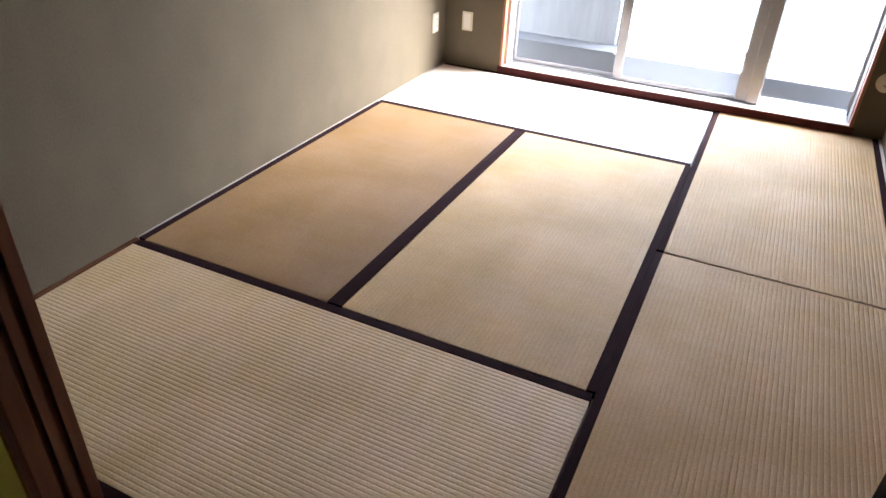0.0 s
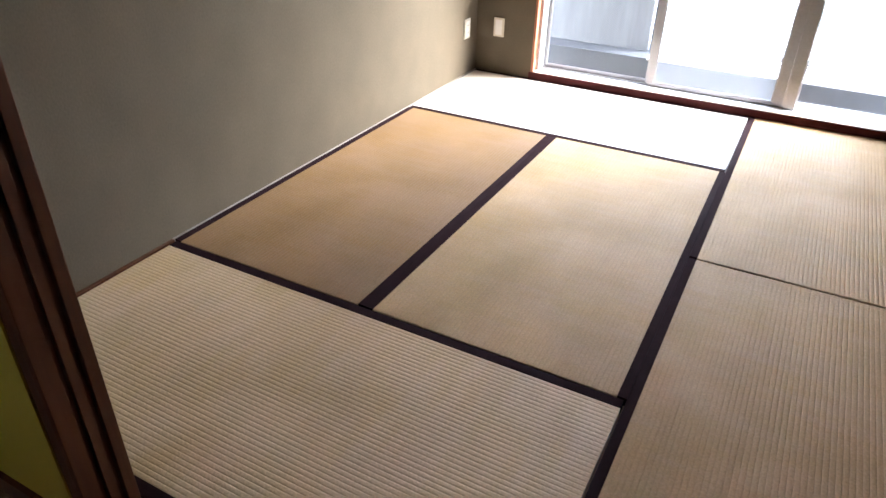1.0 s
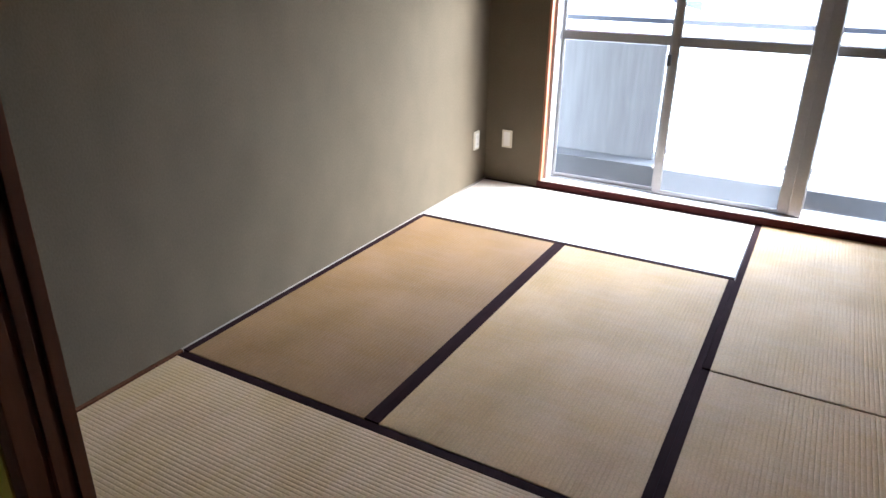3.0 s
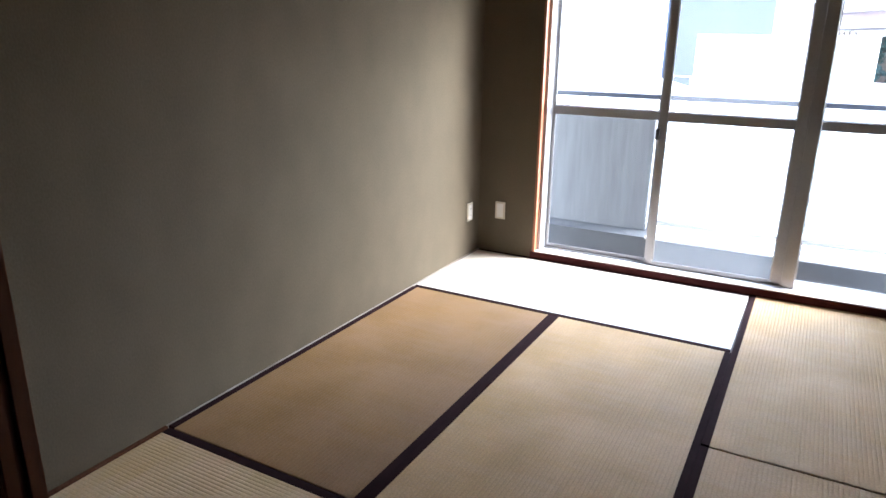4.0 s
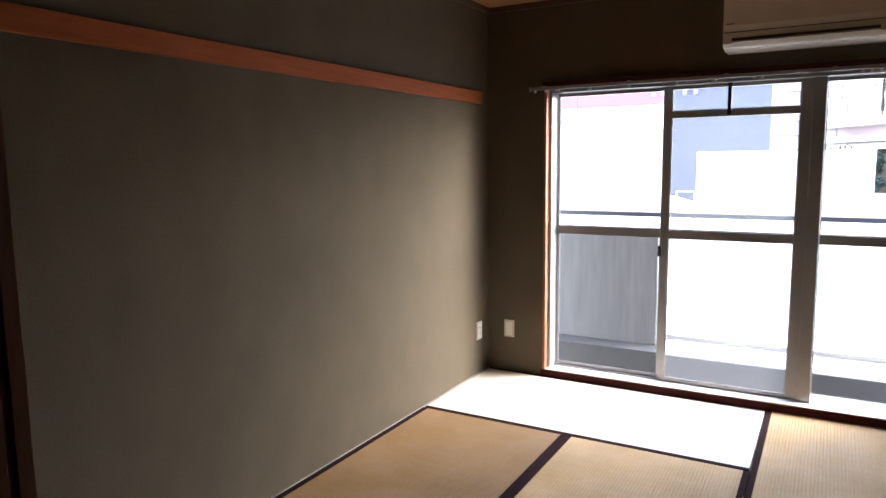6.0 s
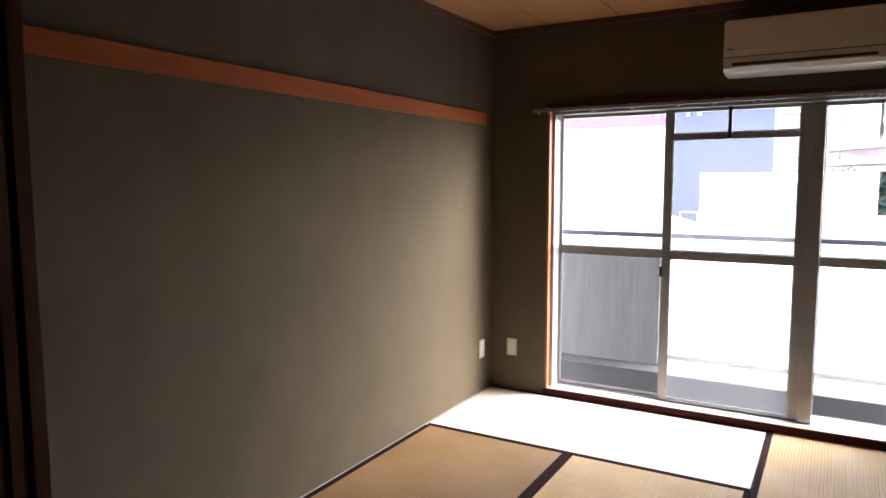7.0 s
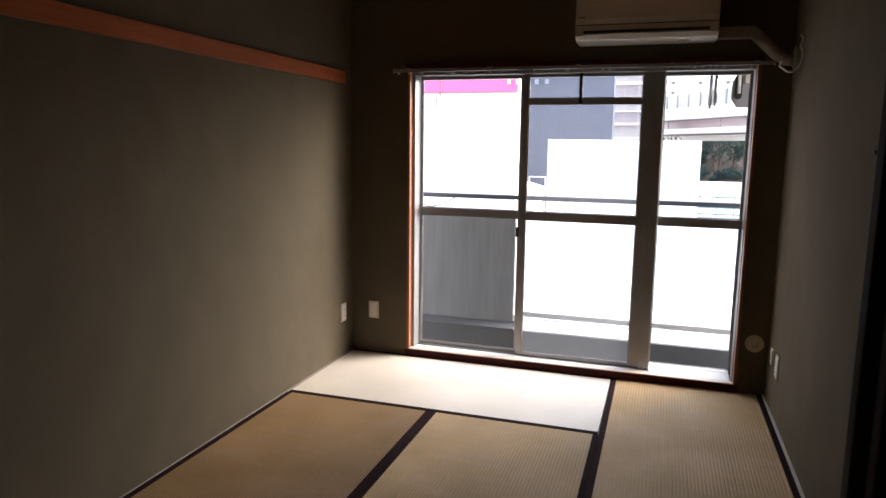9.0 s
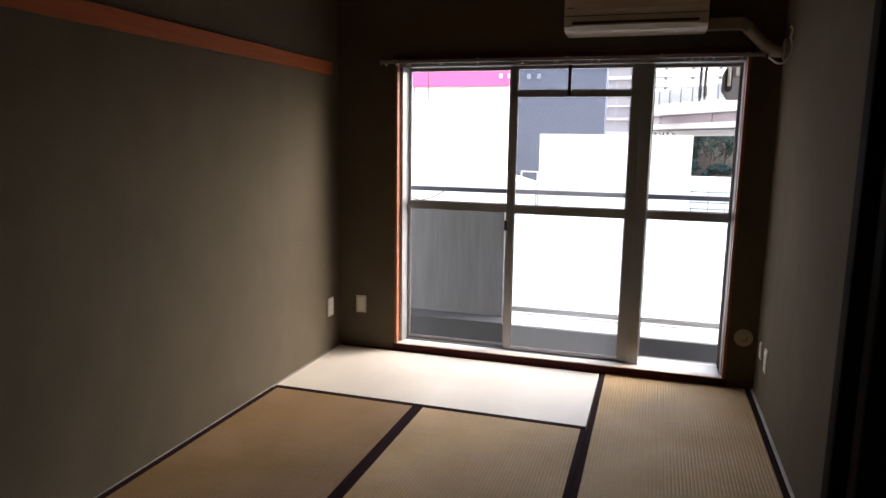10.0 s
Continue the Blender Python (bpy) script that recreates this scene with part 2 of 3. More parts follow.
setting("wall_south", boxes(
    (0, DOOR_L - 0.045, -0.065, -0.0, -0.3, 2.6), (DOOR_R + 0.045, ROOM_X, -0.065, -0.0, -0.3, 2.6),
    (DOOR_L - 0.045, DOOR_R + 0.045, -0.065, -0.0, DOOR_T + 0.04, 2.6)), PLASTER, "olive-grey plaster wall beside the door opening", "wall")
setting("subfloor", boxes((0, ROOM_X, 0, ROOM_Y, -0.3, -0.03)), HALL_FLOOR, "boarded floor under the mats", "floor")

# boarded ceiling: one mesh of boards with open joints and a backing
bm = boxes((0, ROOM_X, 0, ROOM_Y, TOP + 0.012, TOP + 0.15))
edge = -0.05
while edge < ROOM_X:
    box(bm, max(edge + 0.004, 0.001), min(edge + 0.451, ROOM_X - 0.001), 0.001, ROOM_Y - 0.001, TOP, TOP + 0.011, 0.0015)
    edge += 0.455
setting("ceiling", bm, CEILING, "orange-brown wood-grain boarded ceiling with dark joints", "ceiling")
for i, row in enumerate(((0.0005, 0.03, 0.03, ROOM_Y - 0.03), (ROOM_X - 0.03, ROOM_X - 0.0005, 0.03, ROOM_Y - 0.03),
                         (0.0005, ROOM_X - 0.0005, ROOM_Y - 0.03, ROOM_Y - 0.0005), (0.0005, ROOM_X - 0.0005, 0.0005, 0.03))):
    setting("trim_cornice", boxes((*row, TOP - 0.035, TOP - 0.001), bevel=0.003), CORNICE, "dark brown wooden cornice under the ceiling", "trim")

setting("trim_picture_rail", boxes((0.0005, 0.022, 0.002, 3.395, 1.792, 1.870), bevel=0.003), WOOD_TRIM,
        "reddish-brown wooden rail along the plaster wall", "trim")
setting("trim_mat_edge_southwest", boxes((0.0005, 0.016, 0.0, W - 0.002, -0.028, 0.004), bevel=0.0015), WOOD_DARK, "dark wooden strip between mat and wall", "trim")
setting("trim_mat_edge_west", boxes((0.0005, 0.007, W - 0.001, ROOM_Y, -0.028, 0.004), bevel=0.0015), WOOD_STRIP, "thin worn wooden strip between mats and wall", "trim")
setting("trim_mat_edge_east", boxes((ROOM_X - 0.014, ROOM_X - 0.0005, 0.0, ROOM_Y, -0.028, 0.004), bevel=0.0015), WOOD_PALE, "thin pale wooden strip between mats and wall", "trim")

# door opening: jambs with two sliding grooves, sill and head
def jamb(name, x0, x1, face):
    """A jamb whose face at x0 or x1 has two grooves for sliding doors."""
    bm = bmesh.new()
    deep = 0.012
    core = (x0, x1 - deep) if face > 0 else (x0 + deep, x1)
    box(bm, *core, -0.125, -0.008, -0.02, DOOR_T + 0.04)
    skin = (x1 - deep, x1) if face > 0 else (x0, x0 + deep)
    for a, b in ((-0.125, -0.086), (-0.072, -0.050), (-0.035, -0.008)):
        box(bm, *skin, a, b, -0.02, DOOR_T + 0.04, 0.0015)
    setting(name, bm, WOOD_DARK, "dark-stained wooden jamb with two sliding-door grooves", "jamb")

jamb("door_jamb_west", DOOR_L - 0.045, DOOR_L, 1)
jamb("door_jamb_east", DOOR_R, DOOR_R + 0.045, -1)
setting("door_head", boxes((DOOR_L, DOOR_R, -0.125, -0.002, DOOR_T, DOOR_T + 0.04), bevel=0.002), WOOD_DARK, "dark wooden head of the door opening", "trim")
setting("door_sill", boxes((DOOR_L - 0.04, DOOR_R + 0.04, -0.13, -0.001, -0.03, -0.004), bevel=0.002), WOOD_DARK, "worn dark wooden sill of the sliding doors", "trim")


def sliding_leaf(x0, x1, y):
    """A narrow papered sliding door leaf, frame and paper coloured near-black as unlit."""
    ob = thing("sliding_door", ((x0 + x1) / 2, y, -0.004), "narrow papered sliding door, its unlit hall side put into near-black colours", "sliding door", "sliding doors")
    z0, z1, t = -0.0035, DOOR_T - 0.002, 0.010
    for a, b in ((x0, x0 + 0.024), (x1 - 0.024, x1)):
        part("stile", boxes((a, b, y - t, y + t, z0, z1), bevel=0.002), FRAME_UNLIT, ob)
    for lo, hi in ((z0, z0 + 0.03), (z1 - 0.03, z1)):
        part("rail", boxes((x0 + 0.0245, x1 - 0.0245, y - t, y + t, lo, hi), bevel=0.002), FRAME_UNLIT, ob)
    part("paper", boxes((x0 + 0.0245, x1 - 0.0245, y - t + 0.003, y + t - 0.003, z0 + 0.0305, z1 - 0.0305)), FUSUMA, ob, "plain papered panel, darkened for the unlit hall side")


sliding_leaf(2.145, 2.5745, -0.0425)
sliding_leaf(2.152, 2.5745, -0.079)

# the hall in which the walk begins
setting("wall_hall_north", boxes(
    (-0.9, DOOR_L - 0.045, -0.13, -0.066, -0.3, 2.6), (DOOR_R + 0.045, 3.4, -0.13, -0.066, -0.3, 2.6),
    (DOOR_L - 0.045, DOOR_R + 0.045, -0.13, -0.066, DOOR_T + 0.04, 2.6)), MUSTARD, "mustard-yellow plaster wall of the hall", "wall")
setting("wall_hall_west", boxes((-1.0, -0.9, -3.2, -0.066, -0.3, 2.6)), MUSTARD, "mustard-yellow hall wall", "wall")
setting("wall_hall_east", boxes((3.4, 3.5, -3.2, -0.066, -0.3, 2.6)), MUSTARD, "mustard-yellow hall wall", "wall")
# unseen opening added here to let sky light onto the mustard plaster
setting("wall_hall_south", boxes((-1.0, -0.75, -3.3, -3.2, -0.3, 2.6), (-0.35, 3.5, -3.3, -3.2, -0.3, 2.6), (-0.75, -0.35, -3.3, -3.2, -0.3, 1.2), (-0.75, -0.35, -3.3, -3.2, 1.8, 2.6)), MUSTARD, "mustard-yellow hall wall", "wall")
setting("floor_hall", boxes((-0.9, 3.4, -3.2, -0.131, -0.3, -0.008)), HALL_FLOOR, "dark wooden hall floor", "floor")
setting("ceiling_hall", boxes((-0.9, 3.4, -3.2, -0.131, TOP, 2.6)), CEILING, "plain boarded hall ceiling", "ceiling")
setting("baseboard", boxes((-0.9, DOOR_L - 0.046, -0.145, -0.131, -0.008, 0.05), bevel=0.002), WOOD_DARK, "dark wooden baseboard of the hall wall", "baseboard")


# ---- the mats ----
def mat_top(x0, x1, y0, y1, along, deep, pitch=0.0152):
    """The woven cover: rounded ribs along the mat's long side."""
    n = round(((y1 - y0) if along == "x" else (x1 - x0)) / pitch)
    shape = ((0.0, -deep), (0.11, -0.42 * deep), (0.27, -0.08 * deep), (0.5, 0.0), (0.73, -0.08 * deep), (0.89, -0.42 * deep))
    prof = [((k + f) / n, z) for k in range(n) for f, z in shape] + [(1.0, -deep)]
    bm = bmesh.new()
    lines = []
    for f, z in prof:
        if along == "x":
            y = y0 + f * (y1 - y0)
            lines.append([bm.verts.new((x, y, z)) for x in (x0, (x0 + x1) / 2, x1)])
        else:
            x = x0 + f * (x1 - x0)
            lines.append([bm.verts.new((x, y, z)) for y in (y0, (y0 + y1) / 2, y1)])
    for a, b in zip(lines, lines[1:]):
        for k in range(2):
            bm.faces.new((a[k], a[k + 1], b[k + 1], b[k]) if along == "y" else (a[k], b[k], b[k + 1], a[k + 1]))
    bmesh.ops.recalc_face_normals(bm, faces=bm.faces[:])
    if bm.faces[0].normal.z < 0:
        bmesh.ops.reverse_faces(bm, faces=bm.faces[:])
    box(bm, x0, x1, y0, y1, -0.028, -0.004)
    return bm


H, GAP, END = 0.028, 0.0005, 0.0068


def tatami(x0, x1, y0, y1, along, mat, label, H=H):
    gx, gy = (END, GAP) if along == "x" else (GAP, END)
    x0, x1, y0, y1 = x0 + gx, x1 - gx, y0 + gy, y1 - gy
    ob = thing("tatami_mat", ((x0 + x1) / 2, (y0 + y1) / 2, -0.028), label, "tatami mat", "tatami mats of the floor")
    if along == "x":
        part("woven_cover", mat_top(x0, x1, y0 + H, y1 - H, "x", 0.0010), mat, ob)
        strips = ((x0, x1, y0, y0 + H), (x0, x1, y1 - H, y1))
    else:
        part("woven_cover", mat_top(x0 + H, x1 - H, y0, y1, "y", 0.0020), mat, ob)
        strips = ((x0, x0 + H, y0, y1), (x1 - H, x1, y0, y1))
    for s in strips:
        part("cloth_binding", boxes((*s, -0.028, 0.001), bevel=0.001), CLOTH, ob, "dark purple-black cloth binding")


L0, R0 = 0.0075, ROOM_X - 0.015
tatami(0.0165, 2 * W, 0.0, W, "x", RUSH_PALE, "pale beige ribbed rush mat with dark cloth edges", 0.035)
tatami(L0, W, W, 3 * W, "y", RUSH_BROWN, "orange-tan rush mat with dark cloth edges")
tatami(W, 2 * W, W, 3 * W, "y", RUSH, "tan ribbed rush mat with dark cloth edges")
tatami(L0, 2 * W, 3 * W, 4 * W, "x", RUSH_SHEEN, "pale rush mat with dark edge below the window")
tatami(2 * W, R0, 0.0, 2 * W, "y", RUSH, "tan ribbed rush mat beside the east wall")
tatami(2 * W, R0, 2 * W, 4 * W, "y", RUSH, "tan ribbed rush mat between window and east wall")


# ---- the window ----
window = thing("window_1", (1.44, 3.6, 0), "tall three-panel aluminium sliding window in a reddish wooden frame", "window", kind="structure")
part("window_frame", boxes((0.401, 0.418, 3.512, 3.560, 0.0, WIN_T), bevel=0.002), WOOD_UP, window, "reddish wooden casing")
part("window_frame", boxes((2.448, 2.465, 3.512, 3.560, 0.0, WIN_T), bevel=0.002), WOOD_UP, window, "reddish wooden casing")
part("window_frame", boxes((0.39, 2.476, 3.505, 3.560, WIN_T - 0.012, WIN_T + 0.022), bevel=0.002), WOOD_BACKLIT, window, "reddish wooden head casing")
part("window_sill", boxes((0.39, 2.476, 3.508, 3.560, 0.0, 0.044), bevel=0.002), WOOD_BACKLIT, window, "reddish wooden sill")
# thin cover added over the sill, coloured as its skylit top
part("lit_sill_top", boxes((0.4185, 2.4475, 3.511, 3.560, 0.0445, 0.0505), bevel=0.001), WOOD_LIT, window, "wooden sill top, skylight put into its pale colour")
for row in ((0.402, 0.437, 3.561, 3.70, 0.0, WIN_T), (2.443, 2.464, 3.561, 3.70, 0.0, WIN_T),
            (0.4375, 2.4425, 3.561, 3.70, 1.850, WIN_T)):
    part("outer_frame", boxes(row, bevel=0.002), ALU, window)
part("sill_track", boxes((0.4375, 2.4425, 3.561, 3.70, 0.0, 0.048), bevel=0.002), ALU_LIT, window, "aluminium sill track, strong daylight in its pale colour")
for y in (3.630, 3.672):
    part("track", boxes((0.442, 2.432, y - 0.003, y + 0.003, 0.0485, 0.055)), ALU, window)


def sash(name, x0, x1, y, left, right, vent=False, latch=False, low=0.068, foot=ALU):
    """A sliding sash: stiles, rails, panes and where it has them a vent and a latch."""
    z0, z1, t = 0.055, 1.856, 0.013
    s = part(name, boxes((x0, x0 + left, y - t, y + t, z0, z1), bevel=0.002), ALU, window, "aluminium sliding sash")
    part("stile", boxes((x1 - right, x1, y - t, y + t, z0, z1), bevel=0.002), ALU, s)
    a, b = x0 + left + 0.0005, x1 - right - 0.0005
    if foot:
        part("bottom_rail", boxes((a, b, y - t, y + t, z0, low), bevel=0.002), foot, s)
    part("middle_rail", boxes((a, b, y - t, y + t, 0.943, 0.996), bevel=0.002), ALU, s)
    part("top_rail", boxes((a, b, y - t, y + t, 1.830, z1), bevel=0.002), ALU, s)
    tops = [(low + 0.001, 0.942), (0.997, 1.829)]
    if vent:
        part("vent_rail", boxes((a, b, y - t - 0.004, y + t, 1.664, 1.702), bevel=0.002), ALU, s)
        tops = [(low + 0.001, 0.942), (0.997, 1.663), (1.703, 1.829)]
        part("vent_handle", boxes((1.474, 1.496, y - 0.035, y - t - 0.005, 1.668, 1.850), bevel=0.004), BLACK, s, "black vent closer")
        # proud interlock cover over half of the wide stile, with its own foot
        part("interlock_cover", boxes((x1 - 0.064, x1 + 0.002, y - t - 0.016, y - t - 0.0005, z0 - 0.003, z1), bevel=0.003), ALU, s, "proud aluminium cover strip")
        part("roller_foot", boxes((x1 - 0.060, x1 - 0.004, y - t - 0.014, y - t - 0.001, z0 - 0.0045, z0 - 0.0032)), GREY_PRINT, s)
    for lo, hi in tops:
        pane = part("pane", boxes((a, b, y - 0.002, y + 0.002, lo, hi)), PANE_HAZY if vent else PANE, s)
        pane.visible_shadow = False
    if latch:
        part("latch", boxes((x0 - 0.016, x0 + 0.008, y - 0.034, y - t - 0.0005, 0.835, 0.900), bevel=0.004), BLACK, s, "dark crescent latch")
    # bevelled glazing bead
    for lo, hi in tops:
        part("glazing_bead", boxes((a, a + 0.006, y - 0.009, y - 0.003, lo, hi), (b - 0.006, b, y - 0.009, y - 0.003, lo, hi),
                                   (a + 0.006, b - 0.006, y - 0.009, y - 0.003, lo, lo + 0.006)), ALU, s)


sash("sash", 0.441, 1.160, 3.672, 0.011, 0.047)
sash("sash", 1.126, 1.966, 3.630, 0.040, 0.120, vent=True, latch=True, low=0.070)
sash("sash", 1.890, 2.4425, 3.672, 0.080, 0.010, low=0.078, foot=None)
# slope added so that the sill faces up and reads white
part("lit_sill_ramp", prism([(3.562, 0.0485), (3.692, 0.078), (3.692, 0.0485)], "x", 1.9705, 2.432), ALU_LIT, window, "added sill slope, pale and tilted up to read as lit")


# ---- curtain rail ----
rail = thing("curtain_rail", (1.41, 3.46, 1.867), "grey metal curtain rail with small runners over the window", "curtain rail")
part("track", boxes((0.33, 2.52, 3.452, 3.470, 1.862, 1.866), (0.33, 2.52, 3.452, 3.4545, 1.866, 1.880), (0.33, 2.52, 3.4675, 3.470, 1.866, 1.880),
                    (0.33, 2.52, 3.4545, 3.4675, 1.8775, 1.880)), RAIL_GREY, rail)
for x in (0.42, 0.95, 1.48, 2.0, 2.44):
    part("bracket", boxes((x - 0.012, x + 0.012, 3.448, 3.5045, 1.8805, 1.8845), bevel=0.001), RAIL_GREY, rail)
for x in (0.36, 0.43, 0.50, 0.515, 0.71, 0.72, 0.95, 1.22, 1.41, 1.425, 1.62, 1.66, 2.12, 2.16, 2.20, 2.23, 2.27, 2.41):
    part("runner", boxes((x - 0.007, x + 0.007, 3.456, 3.466, 1.848, 1.8615), bevel=0.002), WHITE_PLASTIC, rail)
for x in (0.3235, 2.5205):
    part("end_cap", boxes((x, x + 0.0065, 3.448, 3.474, 1.856, 1.884), bevel=0.002), RAIL_GREY, rail)


# ---- air conditioner and its pipe cover ----
ac = thing("air_conditioner", (1.845, 3.52, 1.9980), "white wall-mounted air conditioner above the window", "air conditioner")
AX0, AX1 = 1.474, 2.222
side = [(3.518, 1.9920), (3.42, 1.9950), (3.338, 2.0030), (3.322, 2.0220), (3.318, 2.0770), (3.315, 2.2520), (3.327, 2.2720), (3.518, 2.2760)]
part("body", prism(side, "x", AX0, AX1, 0.006), WHITE_PLASTIC, ac)
front = part("front_panel", prism([(3.3165, 2.0800), (3.3105, 2.1100), (3.3085, 2.2520), (3.314, 2.2600)], "x", AX0 + 0.002, AX1 - 0.002, 0.003), WHITE_PLASTIC, ac)
part("outlet_slot", boxes((AX0 + 0.045, AX1 - 0.045, 3.3155, 3.330, 2.0340, 2.0480)), BLACK, ac, "dark air slot")
part("flap", prism([(3.319, 2.0310), (3.313, 2.0270), (3.333, 2.0020), (3.345, 1.9960), (3.345, 2.0040)], "x", AX0 + 0.045, AX1 - 0.045, 0.002), WHITE_PLASTIC, ac)
part("panel_gap", boxes((AX0 + 0.004, AX1 - 0.004, 3.3145, 3.3185, 2.0755, 2.0795)), BLACK, ac, "dark joint under the front panel")
part("nameplate", boxes((AX0 + 0.015, AX0 + 0.055, 3.3075, 3.3100, 2.1160, 2.1220)), GREY_PRINT, front, "small grey maker's bar")
part("intake_grille", boxes(*[(AX0 + 0.03, AX1 - 0.03, 3.345 + k * 0.022, 3.355 + k * 0.022, 2.2765, 2.2790) for k in range(7)]), GREY_PRINT, ac)

duct = thing("pipe_cover", (2.42, 3.48, 1.9240), "ivory plastic pipe cover bending down from the air conditioner", "pipe cover")
part("channel", boxes((2.2265, 2.395, 3.452, 3.519, 2.0040, 2.0660), bevel=0.006), DUCT, duct)
part("elbow", prism([(2.396, 2.0040), (2.396, 2.0660), (2.4100, 2.0640), (2.4550, 2.0290), (2.428, 1.9860), (2.412, 2.0020)], "y", 3.450, 3.519, 0.005), DUCT, duct)
part("sleeve", tube([(2.4250, 3.482, 2.0170), (2.4700, 3.481, 1.9720), (2.5250, 3.476, 1.9170), (2.5750, 3.462, 1.8820), (2.6080, 3.44, 1.8790)], 0.031, 16), DUCT, duct, smooth=True)
part("wall_collar", prism(circle(3.435, 1.8890, 0.058), "x", 2.6060, 2.6195, 0.005), DUCT, duct)
loop = [(2.566 + 0.048 * math.cos(a), 3.235 - 0.015 * math.cos(a), 1.872 + 0.074 * math.sin(a)) for a in [radians(d) for d in range(40, -136, -15)]]
part("cable", tube([(2.612, 3.30, 1.985), (2.614, 3.25, 1.962)] + loop + [(2.525, 3.31, 1.835), (2.545, 3.42, 1.87)], 0.0055, 8), WHITE_PLASTIC, duct, "white cable loop", smooth=True)


# ---- sockets, blank plates, round cover ----
def plate(name, label, wall, u, z, w, h, sockets):
    """A wall plate: wall "n", "w" or "e"; u is the place along the wall."""
    if wall == "n":
        ob = thing(name, (u, ROOM_Y, z), label, "wall plate")
        put = lambda a, b, lo, hi, d0, d1: (u + a, u + b, ROOM_Y - d1, ROOM_Y - d0, z + lo, z + hi)
    elif wall == "w":
        ob = thing(name, (0, u, z), label, "wall plate")
        put = lambda a, b, lo, hi, d0, d1: (d0, d1, u + a, u + b, z + lo, z + hi)
    else:
        ob = thing(name, (ROOM_X, u, z), label, "wall plate")
        put = lambda a, b, lo, hi, d0, d1: (ROOM_X - d1, ROOM_X - d0, u + a, u + b, z + lo, z + hi)
    part("plate", boxes(put(-w / 2, w / 2, -h / 2, h / 2, 0.0003, 0.009), bevel=0.003), PLASTIC, ob)
    insert = part("insert", boxes(put(-w * 0.32, w * 0.32, -h * 0.40, h * 0.40, 0.0092, 0.0115), bevel=0.001), WHITE_PLASTIC, ob)
    for dz in sockets:
        for du in (-0.0065, 0.0065):
            part("slot", boxes(put(du - 0.0012, du + 0.0012, dz - 0.005, dz + 0.005, 0.0112, 0.0119)), BLACK, insert)
    return ob


plate("wall_socket", "ivory double socket plate on the plaster wall", "w", 3.367, 0.295, 0.075, 0.122, (0.022, -0.022))
plate("blank_plate", "ivory blank cover plate beside the window", "n", 0.160, 0.295, 0.072, 0.118, ())
plate("wall_socket", "white double socket plate on the east wall", "e", 3.160, 0.280, 0.075, 0.122, (0.022, -0.022))
plate("aerial_socket", "small white aerial plate on the east wall", "e", 3.338, 0.286, 0.055, 0.090, (0.0,))
cap = thing("vent_cover", (2.546, ROOM_Y, 0.302), "round ivory vent cover on the plaster wall", "vent cover")
part("rim", prism(circle(2.546, 0.302, 0.051), "y", ROOM_Y - 0.0003, ROOM_Y - 0.012, 0.004), TAN_PLASTIC, cap)
lid = part("lid", prism(circle(2.546, 0.302, 0.038), "y", ROOM_Y - 0.0122, ROOM_Y - 0.018, 0.003), TAN_PLASTIC, cap)
part("ring", tube([(2.546 + 0.030 * math.cos(a), ROOM_Y - 0.0185, 0.302 + 0.030 * math.sin(a)) for a in [k * math.tau / 28 for k in range(28)]], 0.0022, 6, True), PLASTIC, lid, smooth=True)
part("grip", tube([(2.546 + 0.016 * math.cos(a), ROOM_Y - 0.0195, 0.302 + 0.016 * math.sin(a)) for a in [radians(d) for d in range(-150, 31, 15)]], 0.0030, 6), GREY_PRINT, lid, smooth=True)
screw = tagged(part("wall_screw", prism(circle(1.82, 1.405, 0.009, 12), "x", ROOM_X - 0.008, ROOM_X - 0.0002, 0.002), BLACK), "small dark screw remaining in the plaster wall", "screw")


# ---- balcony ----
setting("balcony_floor", boxes((-0.8, 3.6, 3.721, 4.95, -0.42, -0.25)), CONCRETE_DARK, "dark grey concrete balcony floor", "floor")
setting("balcony_soffit", boxes((-0.8, 3.6, 3.721, 4.30, 2.40, 2.55)), CONCRETE, "grey concrete slab over the balcony", "slab")
# pale cap only on the kerb's lit stretch, right of the wing wall
setting("balcony_kerb_top", boxes((0.925, 3.6, 4.497, 4.95, -0.0345, -0.020), bevel=0.004), MORTAR_LIT, "balcony kerb top, its bright daylight put into pale colour", "kerb")
setting("balcony_kerb", boxes((-0.8, 0.925, 4.50, 4.95, -0.249, -0.024), (0.925, 3.6, 4.50, 4.95, -0.249, -0.035)), CONCRETE_DARK, "dark concrete kerb of the balcony", "kerb")
setting("balcony_wing_wall", boxes((-0.8, 0.874, 4.70, 4.765, -0.0235, 0.835), bevel=0.005), CONCRETE, "stained grey concrete balcony wall with rain streaks", "wall")
rail = thing("balcony_railing", (1.7, 4.72, -0.05), "dark balcony handrail over frosted glass panels", "railing")
part("handrail", boxes((-0.8, 3.6, 4.69, 4.75, 0.986, 1.022), bevel=0.006), RAIL_PAINT, rail)
for x0, x1 in ((0.93, 1.866), (1.894, 2.95)):
    part("panel", boxes((x0, x1, 4.866, 4.874, 0.037, 0.86)), FROSTED, rail, "frosted glass panel")
part("bottom_rail", boxes((0.92, 3.6, 4.853, 4.887, 0.008, 0.036), bevel=0.004), RAIL_GREY, rail, "dull grey lower rail")
part("bottom_channel", boxes((0.92, 3.6, 4.858, 4.882, -0.008, 0.004), bevel=0.002), ALU, rail)
part("top_rail", boxes((0.92, 3.6, 4.85, 4.89, 0.86, 0.885), bevel=0.003), ALU, rail)
